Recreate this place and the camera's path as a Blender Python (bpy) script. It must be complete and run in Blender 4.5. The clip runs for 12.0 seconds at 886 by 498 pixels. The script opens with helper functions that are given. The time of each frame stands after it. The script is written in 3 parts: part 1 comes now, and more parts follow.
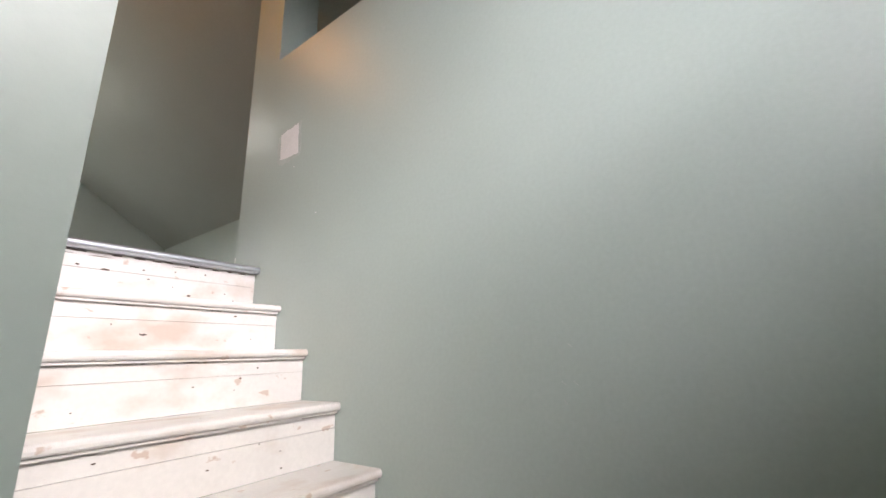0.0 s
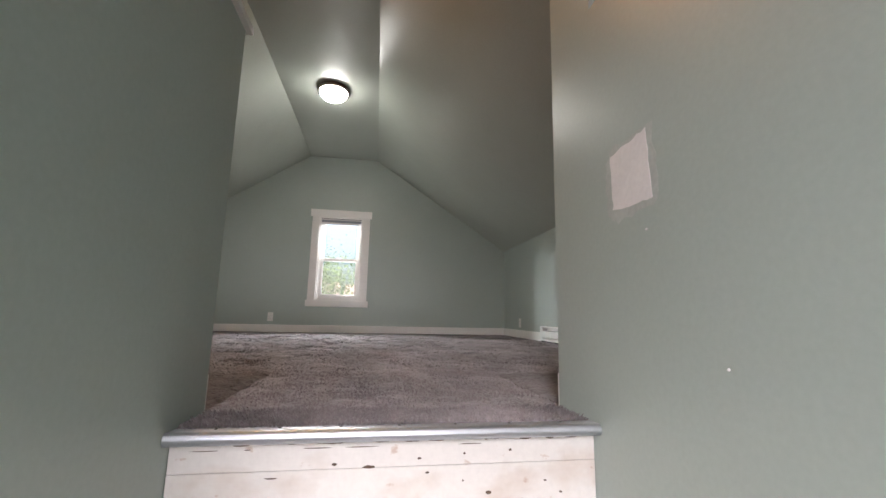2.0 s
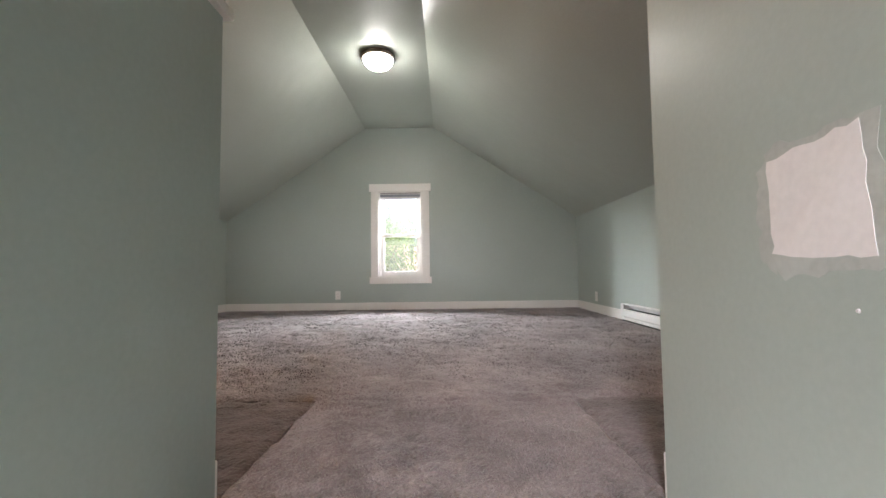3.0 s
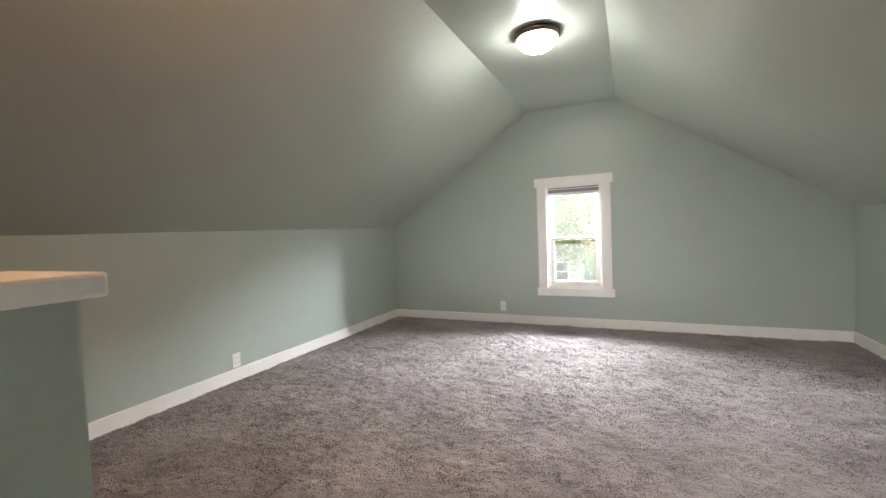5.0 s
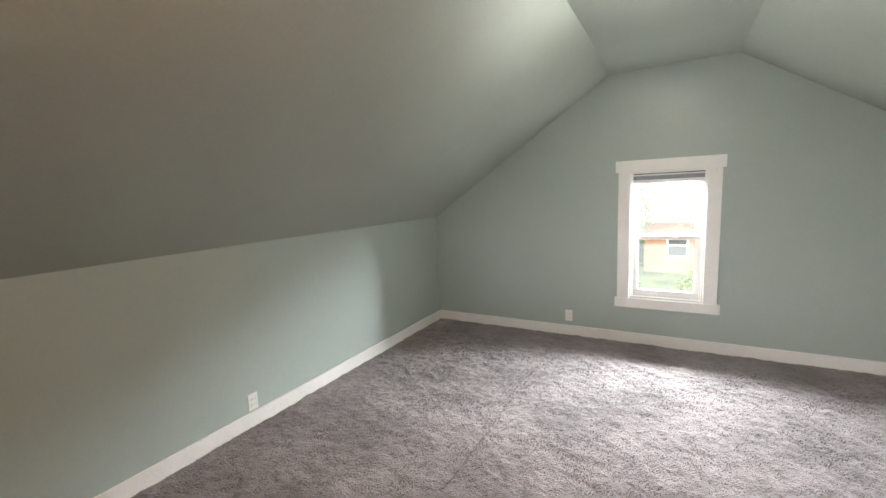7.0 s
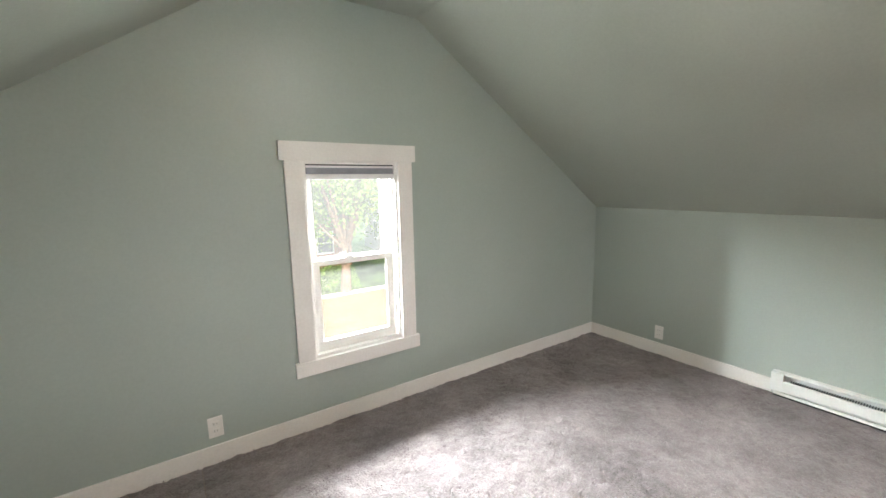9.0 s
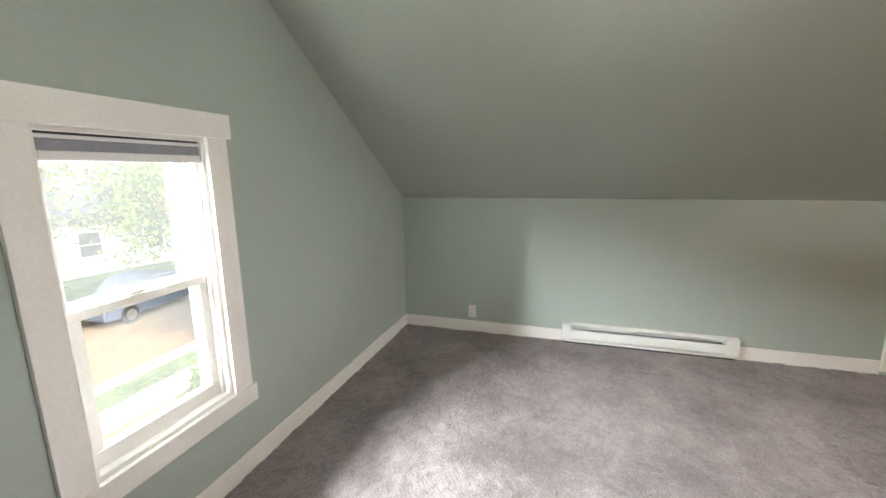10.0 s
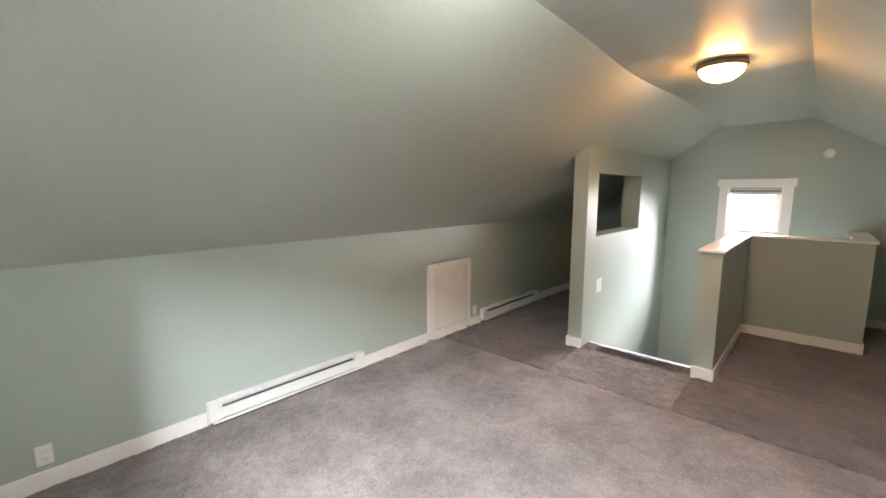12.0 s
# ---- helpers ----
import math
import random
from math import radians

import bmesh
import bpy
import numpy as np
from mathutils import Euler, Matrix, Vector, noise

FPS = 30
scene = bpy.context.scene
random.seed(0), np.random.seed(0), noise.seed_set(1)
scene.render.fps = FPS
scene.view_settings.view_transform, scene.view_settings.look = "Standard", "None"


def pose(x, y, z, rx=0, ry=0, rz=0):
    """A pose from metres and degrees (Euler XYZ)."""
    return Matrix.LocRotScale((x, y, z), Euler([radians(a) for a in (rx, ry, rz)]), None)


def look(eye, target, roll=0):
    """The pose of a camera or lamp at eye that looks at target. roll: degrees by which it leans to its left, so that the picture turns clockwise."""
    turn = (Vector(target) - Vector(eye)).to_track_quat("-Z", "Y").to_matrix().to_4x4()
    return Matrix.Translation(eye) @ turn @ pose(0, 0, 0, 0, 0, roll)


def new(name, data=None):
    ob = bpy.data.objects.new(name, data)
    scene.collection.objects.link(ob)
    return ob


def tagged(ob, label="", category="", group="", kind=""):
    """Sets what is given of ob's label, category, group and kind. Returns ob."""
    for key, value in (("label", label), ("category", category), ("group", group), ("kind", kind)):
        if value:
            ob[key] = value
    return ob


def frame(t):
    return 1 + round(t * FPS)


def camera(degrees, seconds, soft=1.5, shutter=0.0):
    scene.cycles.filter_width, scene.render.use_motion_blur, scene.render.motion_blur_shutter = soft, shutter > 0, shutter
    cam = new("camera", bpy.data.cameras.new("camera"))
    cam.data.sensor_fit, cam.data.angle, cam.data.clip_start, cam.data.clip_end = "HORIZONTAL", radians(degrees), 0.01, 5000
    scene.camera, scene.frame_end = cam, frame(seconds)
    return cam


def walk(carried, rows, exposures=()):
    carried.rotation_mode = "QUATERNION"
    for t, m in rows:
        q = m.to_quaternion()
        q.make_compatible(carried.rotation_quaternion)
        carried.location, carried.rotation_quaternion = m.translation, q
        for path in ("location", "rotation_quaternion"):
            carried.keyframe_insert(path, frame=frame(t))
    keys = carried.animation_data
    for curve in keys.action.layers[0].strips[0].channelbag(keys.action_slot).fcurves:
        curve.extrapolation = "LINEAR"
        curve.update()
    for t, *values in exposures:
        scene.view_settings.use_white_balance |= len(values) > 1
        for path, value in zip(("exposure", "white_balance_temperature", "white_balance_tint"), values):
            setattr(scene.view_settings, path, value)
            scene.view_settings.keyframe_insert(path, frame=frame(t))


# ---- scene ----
cam = camera(95.0, 12.0)
PATH = [
    (0, (-0.029, -1.792, -0.428), (1.559, -0.677, 0.088), -2.0),
    (0.5, (0.251, -1.628, -0.374), (1.478, -0.147, 0.173), -0.5),
    (1, (0.361, -1.469, -0.011), (1.241, 0.253, 0.499), 1.0),
    (1.5, (0.397, -1.224, 0.096), (0.956, 0.65, 0.513), 1.6),
    (2, (0.432, -1.005, 0.268), (0.745, 0.944, 0.59), 1.2),
    (2.5, (0.515, -0.866, 0.375), (0.639, 1.119, 0.593), 0.1),
    (4.3, (0.513, -0.208, 0.972), (0.109, 1.749, 0.897), -1.9),
    (4.5, (0.534, -0.127, 1.024), (0.028, 1.807, 0.953), -2.1),
    (5, (0.471, 0.0, 1.161), (-0.365, 1.816, 1.072), -2.4),
    (5.5, (0.356, 0.076, 1.318), (-0.736, 1.745, 1.177), -3.3),
    (6, (0.276, 0.22, 1.443), (-0.921, 1.803, 1.197), -3.6),
    (6.5, (0.163, 0.42, 1.482), (-1.002, 2.025, 1.222), -3.3),
    (8.3, (-0.829, 1.788, 1.561), (-0.518, 3.743, 1.276), -1.1),
    (8.5, (-0.93, 1.999, 1.558), (-0.361, 3.891, 1.242), -0.8),
    (9, (-1.07, 2.472, 1.478), (0.04, 4.104, 1.159), -1.0),
    (9.5, (-1.194, 2.891, 1.462), (0.382, 4.071, 1.109), -0.8),
    (10, (-1.195, 3.355, 1.47), (0.678, 3.943, 1.091), -0.7),
    (10.5, (-1.185, 3.722, 1.483), (0.779, 3.701, 1.104), -0.8),
    (11, (-1.051, 3.971, 1.558), (0.824, 3.394, 1.169), -0.6),
    (11.3, (-0.992, 4.016, 1.566), (0.782, 3.161, 1.217), -0.8),
    (11.5, (-0.876, 4.118, 1.573), (0.779, 3.046, 1.243), -0.4),
    (12, (-0.704, 4.199, 1.619), (0.639, 2.743, 1.341), -0.1),
]
EXPOSURES = [(0.0, 2.55, 6250, 10), (1.2, 2.2, 6200, 10), (2.0, 2.3, 6200, 10), (2.6, 2.6, 6200, 10), (4.3, 3.05, 6200, 9), (6.5, 3.05, 6150, 7), (9.5, 3.05, 6300, 6), (10.5, 3.0, 6300, 6), (12.0, 3.45, 6200, 8)]
walk(cam, [(t, look(e, g, r)) for t, e, g, r in PATH], EXPOSURES)
SKY, COOL, WARM, NORTH, SOUTH = 0.08, 14.0, 12.5, 2850.0, 500.0


# ---------------------------------------------------------------- light

world = bpy.data.worlds.new("world")
scene.world = world
world.use_nodes = True
wn = world.node_tree.nodes
sky = wn.new("ShaderNodeTexSky")
sky.sky_type = 'NISHITA'
sky.sun_disc = False
sky.sun_elevation = radians(38)
sky.sun_rotation = radians(194)
sky.air_density, sky.dust_density = 1.0, 7.0
wn["Background"].inputs[1].default_value = SKY
world.node_tree.links.new(sky.outputs[0], wn["Background"].inputs[0])

sun_data = bpy.data.lights.new("sun", 'SUN')
sun_data.energy, sun_data.angle, sun_data.color = 0.5, radians(30), (1, 0.98, 0.95)
sun = new("sun", sun_data)
sun.matrix_world = look((0, 0, 30), (9, 37, 0))



def sky_light(name, eye, target, wide, high, power, color=(1.0, 0.99, 0.97)):
    """The bright sky above a window's view, as a wide lamp just outside and above the opening."""
    d = bpy.data.lights.new(name, 'AREA')
    d.shape, d.size, d.size_y, d.energy, d.color = 'RECTANGLE', wide, high, power, color
    ob = new(name, d)
    ob.matrix_world = look(eye, target)
    return ob


sky_light("sky_light_north", (-0.1, 8.5, 3.4), (-0.1, 0.0, 2.9), 14.0, 2.0, NORTH)
sky_light("sky_light_south", (-1.0, -5.4, 2.3), (0.3, -2.0, 0.9), 4.5, 1.9, SOUTH, (1.0, 0.91, 0.93))


# ---------------------------------------------------------------- materials
def mat(name, color, rough=0.5, metal=0.0, var=0.06, scale=6.0, bump=0.0, bump_scale=60.0, spec=0.5, dark=None,
        fine=80.0, rough_var=0.0):
    """A surface with large and fine variation of colour, and relief."""
    m = bpy.data.materials.new(name)
    m.use_nodes = True
    n, l = m.node_tree.nodes, m.node_tree.links
    b = n["Principled BSDF"]
    b.inputs["Roughness"].default_value = rough
    b.inputs["Metallic"].default_value = metal
    b.inputs["Specular IOR Level"].default_value = spec
    co = n.new("ShaderNodeTexCoord")
    n1 = n.new("ShaderNodeTexNoise")
    n1.inputs["Scale"].default_value, n1.inputs["Detail"].default_value = scale, 5
    n2 = n.new("ShaderNodeTexNoise")
    n2.inputs["Scale"].default_value, n2.inputs["Detail"].default_value = fine, 3
    for q in (n1, n2):
        l.new(co.outputs["Object"], q.inputs["Vector"])
    add = n.new("ShaderNodeMath")
    add.operation = 'ADD'
    l.new(n1.outputs[0], add.inputs[0])
    l.new(n2.outputs[0], add.inputs[1])
    ramp = n.new("ShaderNodeMapRange")
    ramp.inputs[1].default_value, ramp.inputs[2].default_value = 0.7, 1.3
    l.new(add.outputs[0], ramp.inputs[0])
    mix = n.new("ShaderNodeMix")
    mix.data_type = 'RGBA'
    lo = dark or tuple(c * (1 - 2 * var) for c in color)
    hi = tuple(min(1, c * (1 + var)) for c in color)
    mix.inputs[6].default_value, mix.inputs[7].default_value = (*lo, 1), (*hi, 1)
    l.new(ramp.outputs[0], mix.inputs[0])
    l.new(mix.outputs[2], b.inputs["Base Color"])
    if rough_var:
        rr = n.new("ShaderNodeMapRange")
        rr.inputs[1].default_value, rr.inputs[2].default_value = 0.3, 0.7
        rr.inputs[3].default_value, rr.inputs[4].default_value = rough - rough_var, rough + rough_var
        l.new(n1.outputs[0], rr.inputs[0])
        l.new(rr.outputs[0], b.inputs["Roughness"])
    if bump:
        n3 = n.new("ShaderNodeTexNoise")
        n3.inputs["Scale"].default_value, n3.inputs["Detail"].default_value = bump_scale, 4
        l.new(co.outputs["Object"], n3.inputs["Vector"])
        bp = n.new("ShaderNodeBump")
        bp.inputs["Strength"].default_value, bp.inputs["Distance"].default_value = 1.0, bump
        l.new(n3.outputs[0], bp.inputs["Height"])
        l.new(bp.outputs[0], b.inputs["Normal"])
    return m


def emit(name, color, strength):
    m = bpy.data.materials.new(name)
    m.use_nodes = True
    b = m.node_tree.nodes["Principled BSDF"]
    b.inputs["Base Color"].default_value = (0.85, 0.85, 0.82, 1)
    b.inputs["Roughness"].default_value = 0.25
    b.inputs["Emission Color"].default_value = (*color, 1)
    b.inputs["Emission Strength"].default_value = strength
    return m


def worn_paint(name):
    """White stair paint with rubbed brown scuffs and dark chips."""
    m = mat(name, (0.70, 0.67, 0.645), 0.38, var=0.03, scale=5, bump=0.0006, bump_scale=25)
    n, l = m.node_tree.nodes, m.node_tree.links
    b = n["Principled BSDF"]
    co = n.new("ShaderNodeTexCoord")
    base = b.inputs["Base Color"].links[0].from_socket
    for scale, lo, hi, col, amount in ((7, 0.50, 0.70, (0.46, 0.33, 0.25), 0.65), (26, 0.66, 0.70, (0.42, 0.27, 0.19), 0.6),
                                       (17, 0.765, 0.77, (0.07, 0.045, 0.035), 1.0)):
        mp = n.new("ShaderNodeMapping")
        mp.inputs["Scale"].default_value = (0.6, 1, 1)
        mp.inputs["Location"].default_value = (scale, 3.1, 1.7)
        l.new(co.outputs["Object"], mp.inputs[0])
        t = n.new("ShaderNodeTexNoise")
        t.inputs["Scale"].default_value, t.inputs["Detail"].default_value = scale, 4
        l.new(mp.outputs[0], t.inputs["Vector"])
        r = n.new("ShaderNodeMapRange")
        r.inputs[1].default_value, r.inputs[2].default_value, r.inputs[4].default_value = lo, hi, amount
        l.new(t.outputs[0], r.inputs[0])
        x = n.new("ShaderNodeMix")
        x.data_type = 'RGBA'
        x.inputs[7].default_value = (*col, 1)
        l.new(r.outputs[0], x.inputs[0])
        l.new(base, x.inputs[6])
        base = x.outputs[2]
    l.new(base, b.inputs["Base Color"])
    return m


def carpet_mat(name, color):
    m = mat(name, color, 0.95, var=0.1, scale=2.2, spec=0.1)
    n, l = m.node_tree.nodes, m.node_tree.links
    b = n["Principled BSDF"]
    b.inputs["Sheen Weight"].default_value = 0.25
    b.inputs["Sheen Roughness"].default_value = 0.6
    co = n.new("ShaderNodeTexCoord")
    base = b.inputs["Base Color"].links[0].from_socket
    # lay of the pile, tufts and single yarns
    for scale, lo, hi, f0, f1, dist in ((2.2, 0.38, 0.62, 0.80, 1.10, 0.5), (11, 0.40, 0.62, 0.88, 1.07, 0.8), (48, 0.36, 0.64, 0.88, 1.09, 1.0), (150, 0.3, 0.7, 0.88, 1.12, 0.0)):
        t = n.new("ShaderNodeTexNoise")
        t.inputs["Scale"].default_value, t.inputs["Detail"].default_value = scale, 4
        t.inputs["Distortion"].default_value = dist
        l.new(co.outputs["Object"], t.inputs["Vector"])
        r = n.new("ShaderNodeMapRange")
        r.inputs[1].default_value, r.inputs[2].default_value = lo, hi
        r.inputs[3].default_value, r.inputs[4].default_value = f0, f1
        l.new(t.outputs[0], r.inputs[0])
        x = n.new("ShaderNodeMix")
        x.data_type, x.blend_type = 'RGBA', 'MULTIPLY'
        x.inputs[0].default_value = 1
        l.new(base, x.inputs[6])
        l.new(r.outputs[0], x.inputs[7])
        base = x.outputs[2]
    l.new(base, b.inputs["Base Color"])
    t = n.new("ShaderNodeTexNoise")
    t.inputs["Scale"].default_value, t.inputs["Detail"].default_value = 110, 3
    l.new(co.outputs["Object"], t.inputs["Vector"])
    bp = n.new("ShaderNodeBump")
    bp.inputs["Strength"].default_value, bp.inputs["Distance"].default_value = 1.0, 0.008
    l.new(t.outputs[0], bp.inputs["Height"])
    l.new(bp.outputs[0], b.inputs["Normal"])
    return m


def glass_mat(name, haze=0.008):
    """Window glass with an added pale veil that imitates glare over the view."""
    m = bpy.data.materials.new(name)
    m.use_nodes = True
    n, l = m.node_tree.nodes, m.node_tree.links
    n.remove(n["Principled BSDF"])
    tr, gl, mx = (n.new("ShaderNode" + k) for k in ("BsdfTransparent", "BsdfGlossy", "MixShader"))
    tr.inputs[0].default_value = (0.98, 0.99, 0.98, 1)
    gl.inputs["Roughness"].default_value = 0.02
    mx.inputs[0].default_value = 0.05
    veil, veil_mix = n.new("ShaderNodeBsdfTranslucent"), n.new("ShaderNodeMixShader")
    veil.inputs[0].default_value = (0.9, 0.9, 0.9, 1)
    veil_mix.inputs[0].default_value = haze
    l.new(tr.outputs[0], veil_mix.inputs[1])
    l.new(veil.outputs[0], veil_mix.inputs[2])
    l.new(veil_mix.outputs[0], mx.inputs[1])
    l.new(gl.outputs[0], mx.inputs[2])
    l.new(mx.outputs[0], n["Material Output"].inputs[0])
    return m


PAINT = mat("sage_wall_paint", (0.412, 0.474, 0.44), 0.40, var=0.025, scale=1.6, bump=0.0002, bump_scale=130, rough_var=0.03)
CEIL = mat("sage_ceiling_paint", (0.46, 0.495, 0.44), 0.36, var=0.03, scale=1.3, bump=0.0003, bump_scale=90, rough_var=0.06)
TRIM = mat("white_trim_paint", (0.86, 0.845, 0.82), 0.35, var=0.03, scale=4, bump=0.0003, bump_scale=50)
HATCH = mat("cream_panel_paint", (0.80, 0.775, 0.745), 0.4, var=0.03, scale=5, bump=0.0004, bump_scale=40)


def rolled(m, scale, depth):
    """Long hand-trowelled waves under a satin paint."""
    n, l = m.node_tree.nodes, m.node_tree.links
    b = n["Principled BSDF"]
    co, t, bp = n.new("ShaderNodeTexCoord"), n.new("ShaderNodeTexNoise"), n.new("ShaderNodeBump")
    t.inputs["Scale"].default_value, t.inputs["Detail"].default_value = scale, 2
    bp.inputs["Distance"].default_value = depth
    l.new(co.outputs["Object"], t.inputs["Vector"])
    l.new(t.outputs[0], bp.inputs["Height"])
    l.new(b.inputs["Normal"].links[0].from_socket, bp.inputs["Normal"])
    l.new(bp.outputs[0], b.inputs["Normal"])


rolled(CEIL, 2.2, 0.013)
rolled(PAINT, 2.0, 0.005)
STAIR = worn_paint("worn_white_stair_paint")
CARPET = carpet_mat("mauve_brown_shag", (0.265, 0.23, 0.238))
# same shag, darkened for pile laid over and for shade in the passage
CARPET_DARK = carpet_mat("mauve_brown_shag_lay_and_shade", (0.15, 0.122, 0.125))
PLASTER = mat("dry_filler", (0.83, 0.81, 0.81), 0.8, var=0.03, scale=9, bump=0.0008, bump_scale=30)
SMEAR = mat("thin_filler_smear", (0.49, 0.525, 0.50), 0.75, var=0.06, scale=14, bump=0.0006, bump_scale=40)
ALU = mat("brushed_aluminium", (0.60, 0.62, 0.67), 0.46, metal=1.0, var=0.03, scale=3, rough_var=0.02)
BRONZE = mat("dark_bronze", (0.20, 0.165, 0.14), 0.35, metal=0.8, var=0.1)
ENAMEL = mat("white_enamel", (0.82, 0.83, 0.82), 0.3, var=0.02)
PLASTIC = mat("white_plastic", (0.83, 0.82, 0.79), 0.35, var=0.02)
SLOT = mat("dark_slot", (0.02, 0.02, 0.022), 0.6, var=0.1)
# fin colour darkened to put the heater slot's shade into it
FIN = mat("fin_metal_darkened", (0.07, 0.07, 0.075), 0.5, metal=0.5, var=0.1)
BLIND = mat("white_blind_cloth", (0.78, 0.77, 0.78), 0.7, var=0.03, scale=20)
BAND = mat("grey_blind_cloth", (0.27, 0.28, 0.32), 0.75, var=0.05, scale=20)
SUBFLOOR = mat("rough_boards", (0.3, 0.22, 0.15), 0.8, var=0.2, scale=4)
BOWL_COOL = emit("lit_glass_cool", (1.0, 0.95, 0.86), COOL)
BOWL_WARM = emit("lit_glass_warm", (1.0, 0.44, 0.12), WARM)
GLASS = glass_mat("window_glass")


# ---------------------------------------------------------------- helpers
def box(bm, x0, x1, y0, y1, z0, z1, bevel=0.0):
    r = bmesh.ops.create_cube(bm, size=1.0)
    vs = r["verts"]
    for v in vs:
        v.co = Vector(((x0 + x1) / 2 + v.co.x * (x1 - x0), (y0 + y1) / 2 + v.co.y * (y1 - y0), (z0 + z1) / 2 + v.co.z * (z1 - z0)))
    if bevel:
        es = list({e for v in vs for e in v.link_edges})
        bmesh.ops.bevel(bm, geom=es, offset=bevel, segments=2, affect='EDGES', profile=0.6)
    return bm


def prism(bm, pts, a, b, axis="y"):
    """A closed outline in a plane across the axis, drawn out from a to b. y: pts are (x, z); x: (y, z); z: (x, y)."""
    def at(p, s):
        return (p[0], s, p[1]) if axis == "y" else (s, p[0], p[1]) if axis == "x" else (p[0], p[1], s)
    lo = [bm.verts.new(at(p, a)) for p in pts]
    hi = [bm.verts.new(at(p, b)) for p in pts]
    k = len(pts)
    bm.faces.new(lo)
    bm.faces.new(hi[::-1])
    for i in range(k):
        bm.faces.new((lo[i], hi[i], hi[(i + 1) % k], lo[(i + 1) % k]))
    bmesh.ops.recalc_face_normals(bm, faces=bm.faces[:])
    return bm


def lathe(bm, profile, steps=48):
    """A turned body round z from (radius, height) pairs."""
    rings = []
    for r, z in profile:
        if r < 1e-5:
            rings.append([bm.verts.new((0, 0, z))])
        else:
            rings.append([bm.verts.new((r * math.cos(2 * math.pi * i / steps), r * math.sin(2 * math.pi * i / steps), z)) for i in range(steps)])
    for a, b in zip(rings, rings[1:]):
        for i in range(steps):
            j = (i + 1) % steps
            f = [a[i % len(a)], a[j % len(a)], b[j % len(b)], b[i % len(b)]]
            f = list(dict.fromkeys(f))
            if len(f) > 2:
                bm.faces.new(f)
    bmesh.ops.recalc_face_normals(bm, faces=bm.faces[:])
    return bm


def mesh_of(name, bm, material, smooth=False):
    me = bpy.data.meshes.new(name)
    bm.to_mesh(me)
    bm.free()
    me.materials.append(material)
    if smooth:
        for p in me.polygons:
            p.use_smooth = True
    return me


def part(name, bm, material, parent, label="", smooth=False):
    ob = new(name, mesh_of(name, bm, material, smooth))
    ob.parent = parent
    if label:
        tagged(ob, label)
    return ob


def B():
    return bmesh.new()


def thing(name, m, label, category, group="", kind=""):
    ob = new(name)
    ob.matrix_basis = m
    ob.empty_display_size = 0.05
    return tagged(ob, label, category, group, kind)


def built(name, bm, material, label, category="", kind="structure", smooth=False):
    return tagged(new(name, mesh_of(name, bm, material, smooth)), label, category, "", kind)


# ---------------------------------------------------------------- plan
YN, YS = 4.842, -2.75            # window gables
XL, XR = -2.505, 2.311            # knee walls
KNEE, TOP = 1.232, 2.512
CL, CR = -0.592, 0.364          # flat strip of the ceiling
SW = 1.0                        # width of the stair, from x = 0
LAND = -1.71                    # landing under the stair
HW_Y = -1.50                    # far face of the half wall's turn
WX0, WX1, WZ0, WZ1 = -0.41, 0.193, 0.435, 1.622   # window openings
T = 0.16
WIN = (WX0, WX1, WZ0, WZ1)
DX2, DZ2 = 0.062, 0.065         # the south window against the north one


def roof_z(x):
    if x > CR:
        return TOP + (x - CR) * (KNEE - TOP) / (XR - CR)
    if x < CL:
        return TOP + (CL - x) * (KNEE - TOP) / (CL - XL)
    return TOP


def gable(name, y0, y1, low, label, dx=0.0, dz=0.0):
    bm = B()
    WX0, WX1, WZ0, WZ1 = WIN[0] + dx, WIN[1] + dx, WIN[2] + dz, WIN[3] + dz
    zl, zr = roof_z(WX0), roof_z(WX1)
    e = 0.06
    prism(bm, [(XL - e, low), (WX0, low), (WX0, zl + e), (CL, TOP + e), (XL - e, KNEE + e)], y0, y1)
    prism(bm, [(WX1, low), (XR + e, low), (XR + e, KNEE + e), (CR, TOP + e), (WX1, zr + e)], y0, y1)
    prism(bm, [(WX0, low), (WX1, low), (WX1, WZ0), (WX0, WZ0)], y0, y1)
    prism(bm, [(WX0, WZ1), (WX1, WZ1), (WX1, zr + e), (WX0, zl + e)], y0, y1)
    return built(name, bm, PAINT, label, "wall")


gable("wall_north", YN, YN + T, -0.3, "sage green painted gable wall with a white window")
gable("wall_south", YS - T, YS, LAND - 0.1, "sage green painted gable wall above the stairwell", DX2, DZ2)
built("wall_east", box(B(), XR, XR + T, YS, YN, -0.3, KNEE + 0.05), PAINT, "low sage green knee wall under the slope", "wall")
built("wall_west", box(B(), XL - T, XL, YS, YN, -0.3, KNEE + 0.05), PAINT, "low sage green knee wall under the slope", "wall")

def sag(y):
    """How far the old ceiling hangs down near the stair."""
    return 0.06 * math.exp(-((y - 0.95) / 0.9) ** 2)


